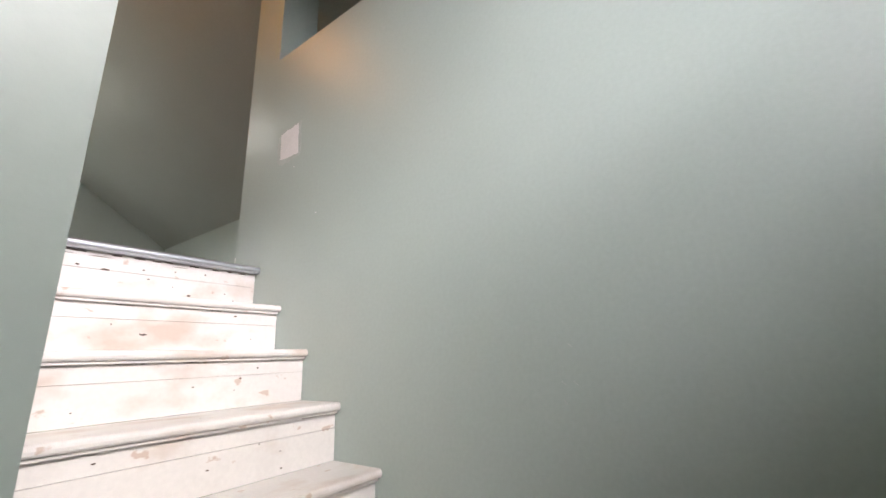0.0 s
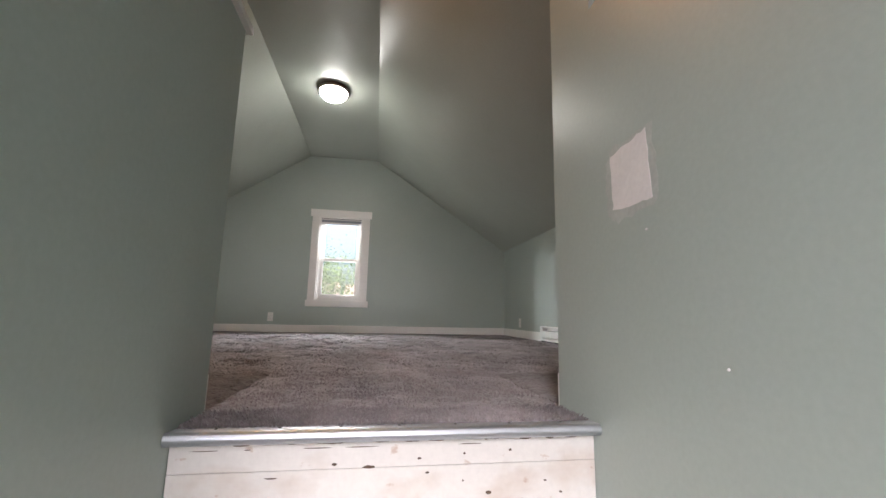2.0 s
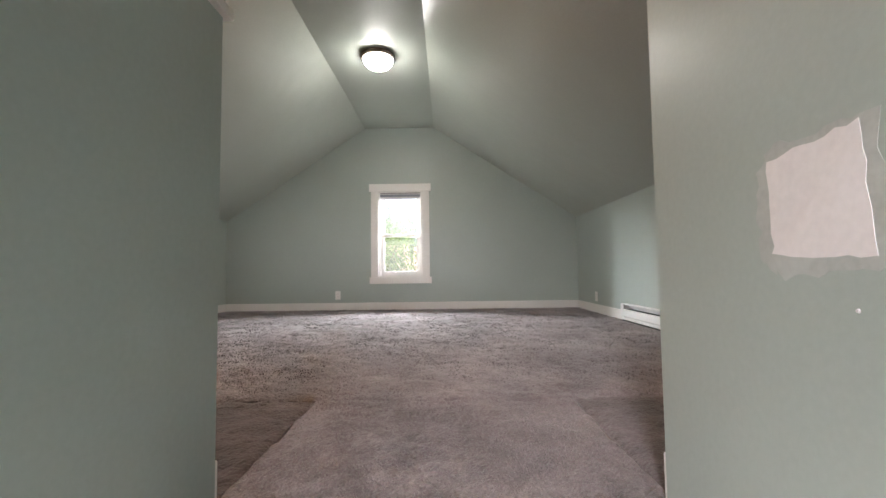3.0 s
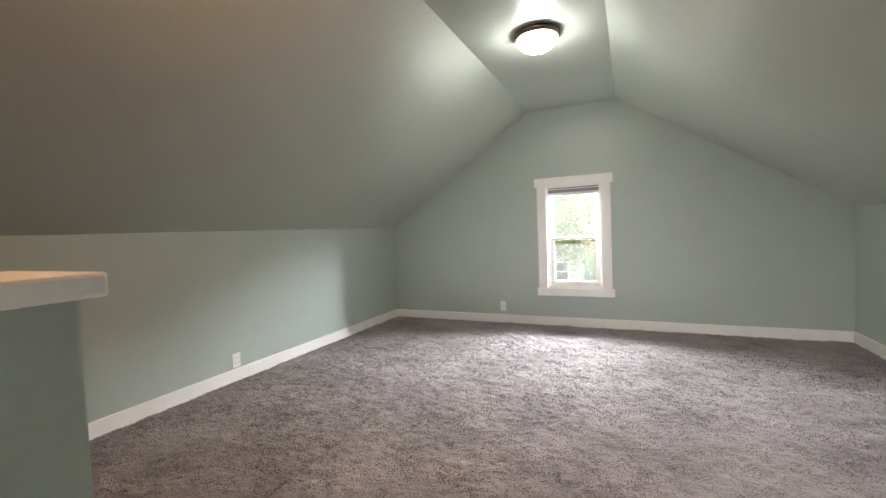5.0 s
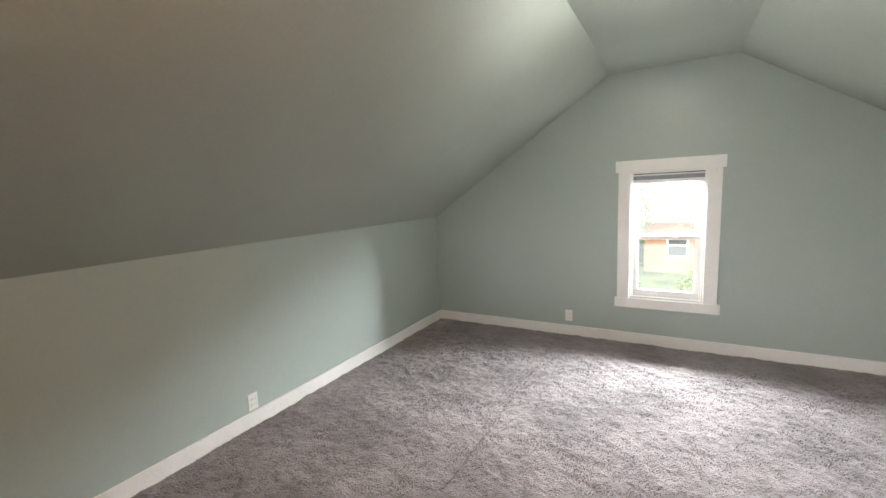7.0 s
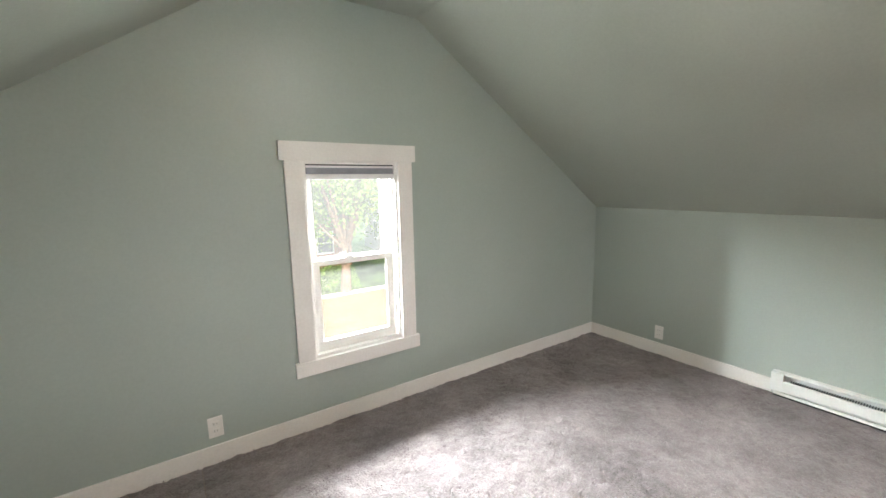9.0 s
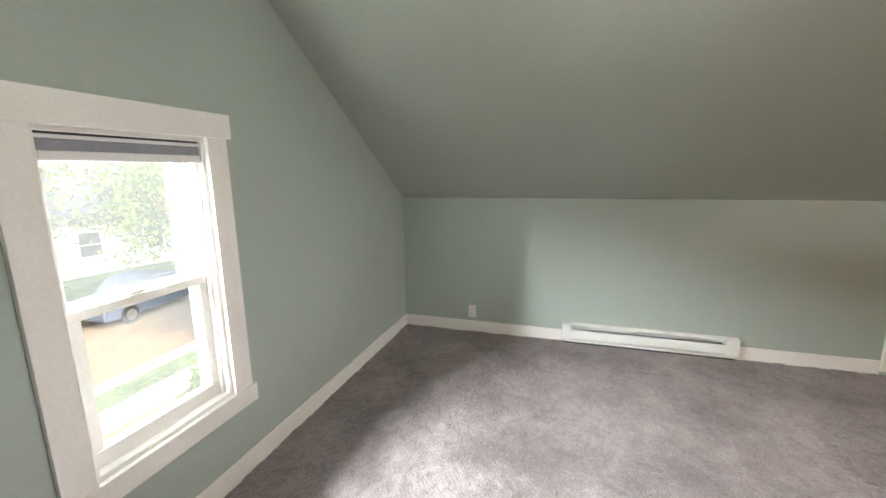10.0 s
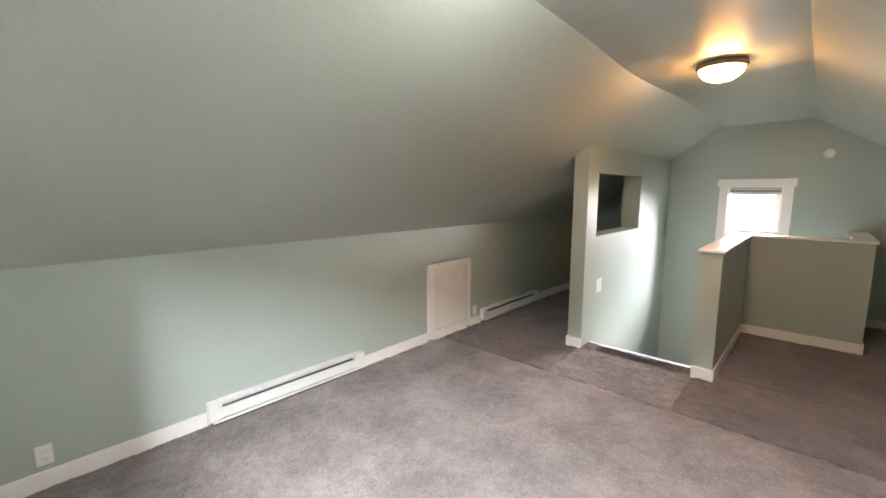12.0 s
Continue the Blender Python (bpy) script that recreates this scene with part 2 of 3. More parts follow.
# ceiling: flat strip and two slopes, with hand-finished, slightly wavy joints
def slope_grid(bm, x0, z0, x1, z1, nx=24, ny=96, amp=0.004):
    """One plastered plane, gently uneven, with a thickness upwards."""
    rows = []
    for i in range(nx + 1):
        u = i / nx
        row = []
        for j in range(ny + 1):
            y = YS - 0.02 + (YN - YS + 0.04) * j / ny
            x, z = x0 + (x1 - x0) * u, z0 + (z1 - z0) * u
            w = amp * noise.noise(Vector((x * 1.3, y * 1.1, z + 4))) + amp * 0.5 * noise.noise(Vector((x * 4, y * 4, 9)))
            if i in (0, nx):
                x += 1.2 * amp * noise.noise(Vector((y * 1.7, x, 3)))
                w = 0
            row.append(bm.verts.new((x, y, z + w - sag(y) * max(0.0, (z - KNEE) / (TOP - KNEE)))))
        rows.append(row)
    for i in range(nx):
        for j in range(ny):
            bm.faces.new((rows[i][j], rows[i + 1][j], rows[i + 1][j + 1], rows[i][j + 1]))


bm = B()
slope_grid(bm, CL, TOP, CR, TOP, 8)
slope_grid(bm, CR, TOP, XR + 0.01, KNEE - 0.006)
slope_grid(bm, XL - 0.01, KNEE - 0.006, CL, TOP)
bmesh.ops.recalc_face_normals(bm, faces=bm.faces[:])
ceil = built("ceiling", bm, CEIL, "sloped attic ceiling in satin sage paint", "ceiling", smooth=True)
prism(bm := B(), [(XL - 0.3, KNEE - 0.02), (XL - 0.02, KNEE + 0.03), (CL, TOP + 0.03), (CR, TOP + 0.03), (XR + 0.02, KNEE + 0.03), (XR + 0.3, KNEE - 0.02),
      (CR + 0.1, TOP + 0.25), (CL - 0.1, TOP + 0.25)], YS - 0.3, YN + 0.3)
built("roof", bm, SUBFLOOR, "closed timber roof above the attic ceiling", "roof")


# ---------------------------------------------------------------- floors
FLOORS = ((XL, XR, 0.045, YN), (XL, -T, HW_Y - 0.0, 0.0), (XL, -1.010 - 0.14, YS, HW_Y), (SW + 0.15, XR, YS, 0.0))
bm = B()
for x0, x1, y0, y1 in FLOORS:
    box(bm, x0, x1, y0, y1, -0.24, -0.02)
built("subfloor", bm, SUBFLOOR, "rough boards under the carpet", "floor")


def carpet(name, x0, x1, y0, y1, step, label, material=None):
    """Shag pile as an uneven sheet of tufts, thick at its rim."""
    nx, ny = max(2, int((x1 - x0) / step)), max(2, int((y1 - y0) / step))
    rng = np.random.default_rng(int(abs(x0 * 100) + abs(y1 * 10)))
    h = rng.random((nx + 1, ny + 1)) * 0.002
    c = rng.random((nx + 1, ny + 1))
    for _ in range(2):
        c = (c + np.roll(c, 1, 0) + np.roll(c, -1, 0) + np.roll(c, 1, 1) + np.roll(c, -1, 1)) / 5
    h += (c - c.mean()) / c.std() * 0.0016
    d = rng.random((nx + 1, ny + 1))
    for _ in range(14):
        d = (d + np.roll(d, 1, 0) + np.roll(d, -1, 0) + np.roll(d, 1, 1) + np.roll(d, -1, 1)) / 5
    h += (d - d.mean()) / d.std() * 0.0028
    xs, ys = np.linspace(x0, x1, nx + 1), np.linspace(y0, y1, ny + 1)
    X, Y = np.meshgrid(xs, ys, indexing="ij")
    # the pile parts at seams and edges
    rim_d = np.minimum(np.minimum(X - x0, x1 - X), np.minimum(Y - y0, y1 - Y))
    h -= 0.009 * np.exp(-rim_d / 0.013)
    X[1:-1, 1:-1] += (rng.random((nx - 1, ny - 1)) - 0.5) * step * 0.7
    Y[1:-1, 1:-1] += (rng.random((nx - 1, ny - 1)) - 0.5) * step * 0.7
    v = np.stack([X, Y, h - 0.002], -1).reshape(-1, 3)
    k = np.arange((nx + 1) * (ny + 1)).reshape(nx + 1, ny + 1)
    f = np.stack([k[:-1, :-1], k[1:, :-1], k[1:, 1:], k[:-1, 1:]], -1).reshape(-1, 4)
    rim = np.concatenate([k[:, 0], k[-1, 1:], k[-2::-1, -1], k[0, -2:0:-1]])
    m = len(v)
    low = v[rim].copy()
    low[:, 2] = -0.02
    v = np.concatenate([v, low])
    side = [(int(rim[(i + 1) % len(rim)]), int(rim[i]), m + i, m + (i + 1) % len(rim)) for i in range(len(rim))]
    me = bpy.data.meshes.new(name)
    me.from_pydata(v.tolist(), [], f.tolist() + side)
    me.materials.append(material or CARPET)
    return tagged(new(name, me), label, "carpet", "", "structure")


SEAM = 0.96
carpet("floor", -1.0492, XR, SEAM + 0.004, YN, 0.011, "mauve brown shag carpet over the attic room")
carpet("floor_strip", XL, -1.0508, SEAM + 0.004, YN, 0.011, "seamed strip of mauve brown shag carpet by the knee wall")
carpet("floor_landing", -0.02, SW + 0.02, 0.042, SEAM - 0.004, 0.010, "mauve brown shag carpet piece at the head of the stair")
carpet("floor_landing_west", XL, -0.024, 0.045, SEAM - 0.004, 0.012, "shag carpet beside the stair head, darkened for pile laid over and shade", CARPET_DARK)
carpet("floor_landing_east", SW + 0.024, XR, 0.045, SEAM - 0.004, 0.012, "shag carpet beside the stair head, darkened for pile laid over and shade", CARPET_DARK)
# these pieces carry the dimness round the stairwell in their carpet colour
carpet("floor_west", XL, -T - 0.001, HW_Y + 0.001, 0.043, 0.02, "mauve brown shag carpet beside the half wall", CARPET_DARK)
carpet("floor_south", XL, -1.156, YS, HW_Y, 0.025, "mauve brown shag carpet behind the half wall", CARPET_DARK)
carpet("floor_east", SW + 0.151, XR, YS, 0.043, 0.02, "mauve brown shag carpet, darkened for the dim side passage", CARPET_DARK)


def yarns(name, x0, x1, y0, y1, count, hmin, hmax, label):
    """Loose yarn ends standing out of the pile."""
    rng = np.random.default_rng(7)
    p = np.stack([rng.uniform(x0, x1, count), rng.uniform(y0, y1, count), np.full(count, -0.002)], -1)
    # the lay of the pile turns from patch to patch
    a = rng.normal(0, 0.7, count) + 2.2 * np.sin(2.1 * p[:, 0] + 1.3 * p[:, 1]) + 1.9 * np.sin(4.3 * p[:, 1] - 3.1 * p[:, 0] + 1) + 1.1 * np.sin(9.7 * p[:, 0] + 7.9 * p[:, 1])
    ln = rng.uniform(hmin, hmax, count)
    tilt = rng.uniform(0.3, 1.1, count)
    lean = np.stack([np.cos(a) * np.sin(tilt), np.sin(a) * np.sin(tilt), np.cos(tilt)], -1)
    w = np.stack([-np.sin(a), np.cos(a), np.zeros(count)], -1) * rng.uniform(0.0012, 0.0022, count)[:, None]
    mid = p + lean * (ln * 0.6)[:, None]
    tip = p + lean * ln[:, None] - np.stack([np.zeros(count), np.zeros(count), ln * 0.12], -1)
    v = np.stack([p - w, p + w, mid + w, mid - w, tip], 1).reshape(-1, 3)
    q = np.arange(count) * 5
    f = np.stack([q, q + 1, q + 2, q + 3], -1).tolist() + np.stack([q + 3, q + 2, q + 4], -1).tolist()
    me = bpy.data.meshes.new(name)
    me.from_pydata(v.tolist(), [], f)
    me.materials.append(CARPET)
    return tagged(new(name, me), label, "carpet pile", "", "stuff")


yarns("carpet_pile", 0.01, SW - 0.01, 0.040, 0.20, 16000, 0.013, 0.024, "thick mauve shag yarns at the stair edge")
yarns("carpet_pile", 0.0, SW, 0.20, 0.95, 11000, 0.006, 0.013, "mauve shag yarns of the landing carpet")
yarns("carpet_pile", XL + 0.02, XR - 0.02, SEAM + 0.01, YN - 0.02, 120000, 0.006, 0.013, "mauve shag yarns of the room carpet")

# ---------------------------------------------------------------- stairwell walls
END_R, END_L = 0.22, 0.20
OY0, OY1, OZ0, OZ1 = -1.40, -0.035, 1.15, 1.81     # opening in the tall wall
bm = B()
zt = roof_z(SW) + 0.02
zo = roof_z(SW + 0.15) + 0.03
for y0, y1 in ((YS, OY0), (OY1, END_R)):
    prism(bm, [(SW, LAND - 0.1), (SW + 0.15, LAND - 0.1), (SW + 0.15, zo), (SW, zt)], y0, y1)
prism(bm, [(SW, LAND - 0.1), (SW + 0.15, LAND - 0.1), (SW + 0.15, OZ0), (SW, OZ0)], OY0, OY1)
prism(bm, [(SW, OZ1), (SW + 0.15, OZ1), (SW + 0.15, zo), (SW, zt)], OY0, OY1)
built("wall_stair_east", bm, PAINT, "tall sage green stairwell wall with a square opening", "wall")
lining = thing("opening_lining", pose(SW + 0.15, 0, 0), "sage green boards lining the square wall opening", "lining", "", "structure")
for y0, y1 in ((OY0 - 0.02, OY0), (OY1, OY1 + 0.02)):
    part("board", box(B(), 0.0005, 0.075, y0, y1, OZ0 - 0.02, OZ1), PAINT, lining)
part("board", box(B(), 0.0005, 0.075, OY0 + 0.0005, OY1 - 0.0005, OZ0 - 0.02, OZ0), PAINT, lining)

HZ = 1.112
bm = B()
box(bm, -T, 0, HW_Y - 0.14, END_L, LAND - 0.1, HZ)
built("wall_stair_west", bm, PAINT, "sage green half wall along the stair", "wall")
built("wall_half_return", box(B(), -1.150, -T, HW_Y - 0.14, HW_Y, LAND - 0.1, HZ), PAINT, "sage green half wall across the stairwell", "wall")
built("wall_half_side", box(B(), -1.150, -1.010, YS, HW_Y - 0.14, -0.3, HZ), PAINT, "sage green half wall beside the stairwell", "wall")


def cap(name, x0, x1, y0, y1):
    return built(name, box(B(), x0, x1, y0, y1, HZ, HZ + 0.024, 0.004), TRIM, "white painted cap board on the half wall", "trim")


cap("trim_cap_long", -T - 0.018, 0.018, HW_Y - 0.158, END_L + 0.018)
cap("trim_cap_return", -1.168, -T - 0.0185, HW_Y - 0.158, HW_Y + 0.018)
cap("trim_cap_side", -1.168, -0.992, YS, HW_Y - 0.1585)

# lower landing and passage, closed
built("floor_lower", box(B(), -2.6, SW, YS, HW_Y + 0.2, LAND - 0.15, LAND), SUBFLOOR, "bare boards of the lower landing", "floor")
built("wall_lower_end", box(B(), -2.75, -2.6, YS, HW_Y, LAND - 0.1, -0.24), PAINT, "sage green wall at the end of the lower passage", "wall")
built("wall_lower_side", box(B(), -2.6, -1.150, HW_Y - 0.14, HW_Y - 0.0, LAND - 0.1, -0.241), PAINT, "sage green wall of the lower passage", "wall")


# ---------------------------------------------------------------- stair
stair = thing("staircase", pose(0, 0, 0), "steep white painted wooden stair, scuffed and chipped", "staircase")
RISE, RUN = 0.19, 0.20
random.seed(3)
for i in range(9):
    z0 = -RISE * (i + 1)
    yf = -RUN * i + 0.02
    bm = B()
    cut = z0 + 0.105
    top = -RISE * i - (0.029 if i else 0.0215)
    box(bm, 0.002, SW - 0.002, yf, yf + 0.02, z0 + 0.001, cut - 0.0005, 0.0006)
    box(bm, 0.002, SW - 0.002, yf + 0.0008, yf + 0.02, cut + 0.0005, top, 0.0006)
    # unseen backing, added to stop light leaking through the riser joint
    part("riser_backing", box(B(), 0.001, SW - 0.001, yf + 0.0205, yf + 0.05, z0, top), SUBFLOOR, stair, "unseen backing added behind the riser against light leaks")
    part("riser", bm, STAIR, stair, "scuffed white riser of two boards")
for i in range(1, 9):
    z = -RISE * i
    y0, y1 = -RUN * i - 0.008, -RUN * (i - 1) + 0.02
    pts = [(y1, z - 0.027), (y1, z), (y0 + 0.010, z)]
    pts += [(y0 + 0.010 - 0.010 * math.sin(a), z - 0.0135 + 0.0135 * math.cos(a)) for a in (0.5, 1.0, 1.57, 2.1, 2.7)]
    pts += [(y0 + 0.012, z - 0.027)]
    part("tread", prism(B(), pts, 0.002, SW - 0.002, "x"), STAIR, stair, "white tread with a rubbed brown nosing")
    part("scotia", box(B(), 0.004, SW - 0.004, -RUN * i + 0.006, -RUN * i + 0.0199, z - 0.036, z - 0.0275, 0.002), STAIR, stair)
random.seed(12)
CHIP = mat("bare_dark_wood", (0.10, 0.065, 0.045), 0.8, var=0.2, scale=40)


def chip(i, x, z, w, h, n=9):
    """One flake of lost paint on riser i."""
    bm = B()
    vs = [bm.verts.new((x + w * math.cos(6.283 * q / n) * random.uniform(0.5, 1), -RUN * i + 0.0189, z + h * math.sin(6.283 * q / n) * random.uniform(0.5, 1))) for q in range(n)]
    f = bm.faces.new(vs)
    for g in bmesh.ops.extrude_face_region(bm, geom=[f])["geom"]:
        if isinstance(g, bmesh.types.BMVert):
            g.co.y += 0.0012
    part("paint_chip", bm, CHIP, stair, "dark chip in the paint")


for x, z, w, h in ((0.355, -0.075, 0.008, 0.004), (0.435, -0.083, 0.020, 0.005), (0.57, -0.10, 0.006, 0.003), (0.72, -0.15, 0.012, 0.005),
                   (0.775, -0.055, 0.005, 0.004), (0.22, -0.10, 0.018, 0.002), (0.08, -0.17, 0.010, 0.003), (0.66, -0.06, 0.004, 0.003)):
    chip(0, x, z, w, h)
for k in range(18):
    chip(0, random.uniform(0.03, 0.96), -0.026 - random.uniform(0, 0.003), random.uniform(0.006, 0.028), random.uniform(0.002, 0.004))
for i in range(0, 6):
    for k in range(5):
        chip(i, random.uniform(0.06, 0.94), -RISE * i - random.uniform(0.05, 0.17), random.uniform(0.002, 0.007), random.uniform(0.002, 0.004), 7)
    for k in range(5):
        chip(i, random.uniform(0.04, 0.95), -RISE * i - 0.0385, random.uniform(0.008, 0.05), 0.0012)

nose = thing("stair_nosing", pose(0, 0, 0), "rounded aluminium nosing at the top step edge", "stair nosing")
pts = [(0.055, -0.002), (0.055, 0.002), (0.012, 0.006)]
pts += [(-0.004 - 0.014 * math.sin(a), -0.006 + 0.015 * math.cos(a)) for a in np.linspace(0.2, 2.9, 9)]
pts += [(-0.002, -0.022), (0.018, -0.022), (0.018, -0.004)]
part("strip", prism(B(), pts, 0.001, SW - 0.001, "x"), ALU, nose, smooth=False)
for k in range(7):
    bm = lathe(B(), [(0, 0.0022), (0.003, 0.002), (0.0042, 0.0), (0.0042, -0.002)], 12)
    bm.transform(Matrix.Translation((0.09 + k * 0.137, 0.030, 0.0038)))
    part("screw", bm, SLOT, nose, "small dark screw head")

# filler patch, screw holes and dabs on the tall wall
patch = thing("filler_patch", pose(SW, -0.18, 0.6), "rough square of white filler on the stairwell wall", "wall patch")
def blob(bm, pts, x0, x1, jag, seed):
    random.seed(seed)
    out = []
    for (ya, za), (yb, zb) in zip(pts, pts[1:] + pts[:1]):
        for s in range(9):
            u = s / 9
            out.append((ya + (yb - ya) * u + random.uniform(-jag, jag), za + (zb - za) * u + random.uniform(-jag, jag)))
    return prism(bm, out, x0, x1, "x")


part("filler", blob(B(), [(0.068, -0.07), (0.072, 0.072), (-0.068, 0.085), (-0.076, -0.078)], -0.0014, 0.001, 0.003, 2), PLASTER, patch)
part("smear", blob(B(), [(0.092, -0.078), (0.096, 0.055), (0.06, 0.09), (-0.088, 0.092), (-0.092, -0.09), (0.05, -0.105)], -0.0006, 0.001, 0.006, 5), SMEAR, patch, "thin dull smear round the filler")
for y, z, r in ((-0.23, -0.41, 0.003), (-0.05, -0.14, 0.003)):
    bm = lathe(B(), [(0, 0.002), (r * 0.7, 0.0018), (r, 0)], 12)
    bm.transform(Matrix.Translation((-0.0002, y, z)) @ Matrix.Rotation(-math.pi / 2, 4, 'Y'))
    part("dab", bm, PLASTER, patch, "small dab of filler")
for y, z, a in ((-1.24, -1.10, 0.6), (-1.27, -1.10, 0.7), (-1.24, -1.145, 1.0), (-1.265, -1.010, 0.7)):
    bm = box(B(), -0.001, 0.002, -0.007, 0.007, -0.0012, 0.0012)
    bm.transform(Matrix.Translation((0, y, z)) @ Matrix.Rotation(a, 4, 'X'))
    part("nick", bm, SMEAR, patch, "small nick in the paint")

# ---------------------------------------------------------------- baseboards
BH, BT = 0.098, 0.014


def base(name, x0, x1, y0, y1):
    return built(name, box(B(), x0, x1, y0, y1, -0.012, BH, 0.003), TRIM, "white painted baseboard", "baseboard")


H1, H2 = (2.066, 3.372), (-1.10, 0.25)
AD = (0.46, 1.186, 0.02, 0.847)
base("baseboard_north", XL + BT + 0.001, XR - BT - 0.001, YN - BT, YN)
base("baseboard_west", XL, XL + BT, YS + BT, YN - 0.001)
base("baseboard_east_1", XR - BT, XR, H1[1] + 0.002, YN - 0.001)
base("baseboard_east_2", XR - BT, XR, AD[1] + 0.002, H1[0] - 0.002)
base("baseboard_east_3", XR - BT, XR, H2[1] + 0.002, AD[0] - 0.002)
base("baseboard_east_4", XR - BT, XR, YS + BT, H2[0] - 0.002)
base("baseboard_stair_end", SW + 0.002, SW + 0.15 + BT, END_R, END_R + BT)
base("baseboard_stair_back", SW + 0.15, SW + 0.15 + BT, YS, END_R - 0.001)
base("baseboard_half_end", -T - BT, -0.002, END_L, END_L + BT)
base("baseboard_half_long", -T - BT, -T, HW_Y + BT + 0.001, END_L - 0.001)
base("baseboard_half_return", -1.150, -T - 0.001, HW_Y, HW_Y + BT)
base("baseboard_half_side", -1.150 - BT, -1.150, YS, HW_Y - 0.001)
base("baseboard_south", XL + BT + 0.001, -1.150 - BT - 0.001, YS, YS + BT)


# ---------------------------------------------------------------- windows
def window(name, label, m, blind=True):
    """A double-hung window; its inner wall face is y = 0, the outside is +y."""
    w = thing(name, m, label, "window", "", "structure")
    x0, x1, z0, z1 = WX0, WX1, WZ0, WZ1
    cas = part("casing", box(B(), x0 - 0.10, x0 + 0.004, -0.02, 0, z0 - 0.002, z1 + 0.002, 0.003), TRIM, w)
    part("casing", box(B(), x1 - 0.004, x1 + 0.10, -0.02, 0, z0 - 0.002, z1 + 0.002, 0.003), TRIM, w)
    part("head_casing", box(B(), x0 - 0.125, x1 + 0.124, -0.026, 0, z1 - 0.004, z1 + 0.10, 0.003), TRIM, w)
    part("apron", box(B(), x0 - 0.12, x1 + 0.124, -0.024, 0, z0 - 0.086, z0 + 0.004, 0.003), TRIM, w)
    for a, b in ((x0 - 0.001, x0 + 0.02), (x1 - 0.02, x1 + 0.001)):
        part("jamb", box(B(), a, b, 0.001, T + 0.01, z0, z1), TRIM, w)
    part("head_jamb", box(B(), x0 + 0.02, x1 - 0.02, 0.001, T + 0.01, z1 - 0.02, z1), TRIM, w)
    part("sill", prism(B(), [(0.001, z0), (0.001, z0 + 0.022), (T + 0.05, z0 + 0.004), (T + 0.05, z0 - 0.02)], x0 + 0.02, x1 - 0.02, "x"), TRIM, w)
    mid = 1.01
    for a, b in ((x0 + 0.02, x0 + 0.034), (x1 - 0.034, x1 - 0.02)):
        part("stop", box(B(), a, b, 0.026, 0.042, z0 + 0.02, z1 - 0.02, 0.002), TRIM, w)
        part("track", box(B(), a, b, 0.084, 0.096, z0 + 0.02, z1 - 0.02, 0.002), TRIM, w)
    for nm, y, a, b, bot, topr in (("lower_sash", 0.045, z0 + 0.018, mid + 0.02, 0.065, 0.036), ("upper_sash", 0.10, mid - 0.016, z1 - 0.02, 0.036, 0.05)):
        sash = part(nm, box(B(), x0 + 0.021, x1 - 0.021, y, y + 0.036, a, a + bot, 0.003), TRIM, w)
        part("rail", box(B(), x0 + 0.021, x1 - 0.021, y, y + 0.036, b - topr, b, 0.003), TRIM, sash)
        part("stile", box(B(), x0 + 0.0212, x0 + 0.07, y + 0.0005, y + 0.0355, a + bot, b - topr, 0.002), TRIM, sash)
        part("stile", box(B(), x1 - 0.07, x1 - 0.0212, y + 0.0005, y + 0.0355, a + bot, b - topr, 0.002), TRIM, sash)
        for k in ((x0 + 0.07, x0 + 0.078, a + bot, b - topr), (x1 - 0.078, x1 - 0.07, a + bot, b - topr)):
            part("bead", box(B(), k[0], k[1], y + 0.006, y + 0.02, k[2], k[3]), TRIM, sash)
        pane = part("pane", box(B(), x0 + 0.066, x1 - 0.066, y + 0.016, y + 0.020, a + bot - 0.004, b - topr + 0.004), GLASS, sash, "clear glass pane")
        pane.visible_shadow = False
    lock = part("sash_lock", box(B(), -0.165, -0.108, 0.05, 0.078, mid + 0.02, mid + 0.034, 0.004), PLASTIC, w)
    shade = thing("window_shade", m, "raised white pleated shade with a grey band", "window shade", "raised window shades")
    part("head_rail", box(B(), x0 + 0.022, x1 - 0.022, 0.004, 0.024, z1 - 0.042, z1 - 0.030, 0.002), BLIND, shade)
    # solid dark strip drawn for the shade above the head rail
    part("head_gap_shade", box(B(), x0 + 0.024, x1 - 0.024, 0.012, 0.022, z1 - 0.0295, z1 - 0.0215), SLOT, shade, "dark strip painted as the shade in the gap under the head")
    part("band", box(B(), x0 + 0.024, x1 - 0.024, 0.007, 0.022, z1 - 0.078, z1 - 0.0425, 0.004), BAND, shade, "folded grey cloth band")
    part("bottom_rail", box(B(), x0 + 0.023, x1 - 0.023, 0.004, 0.024, z1 - 0.108, z1 - 0.0785, 0.003), BLIND, shade)
    return w


window("window_1", "white double-hung window looking over the street", pose(0, YN, 0))
window("window_2", "white double-hung window above the stairwell", pose(WX0 + WX1 + DX2, YS, DZ2, 0, 0, 180))


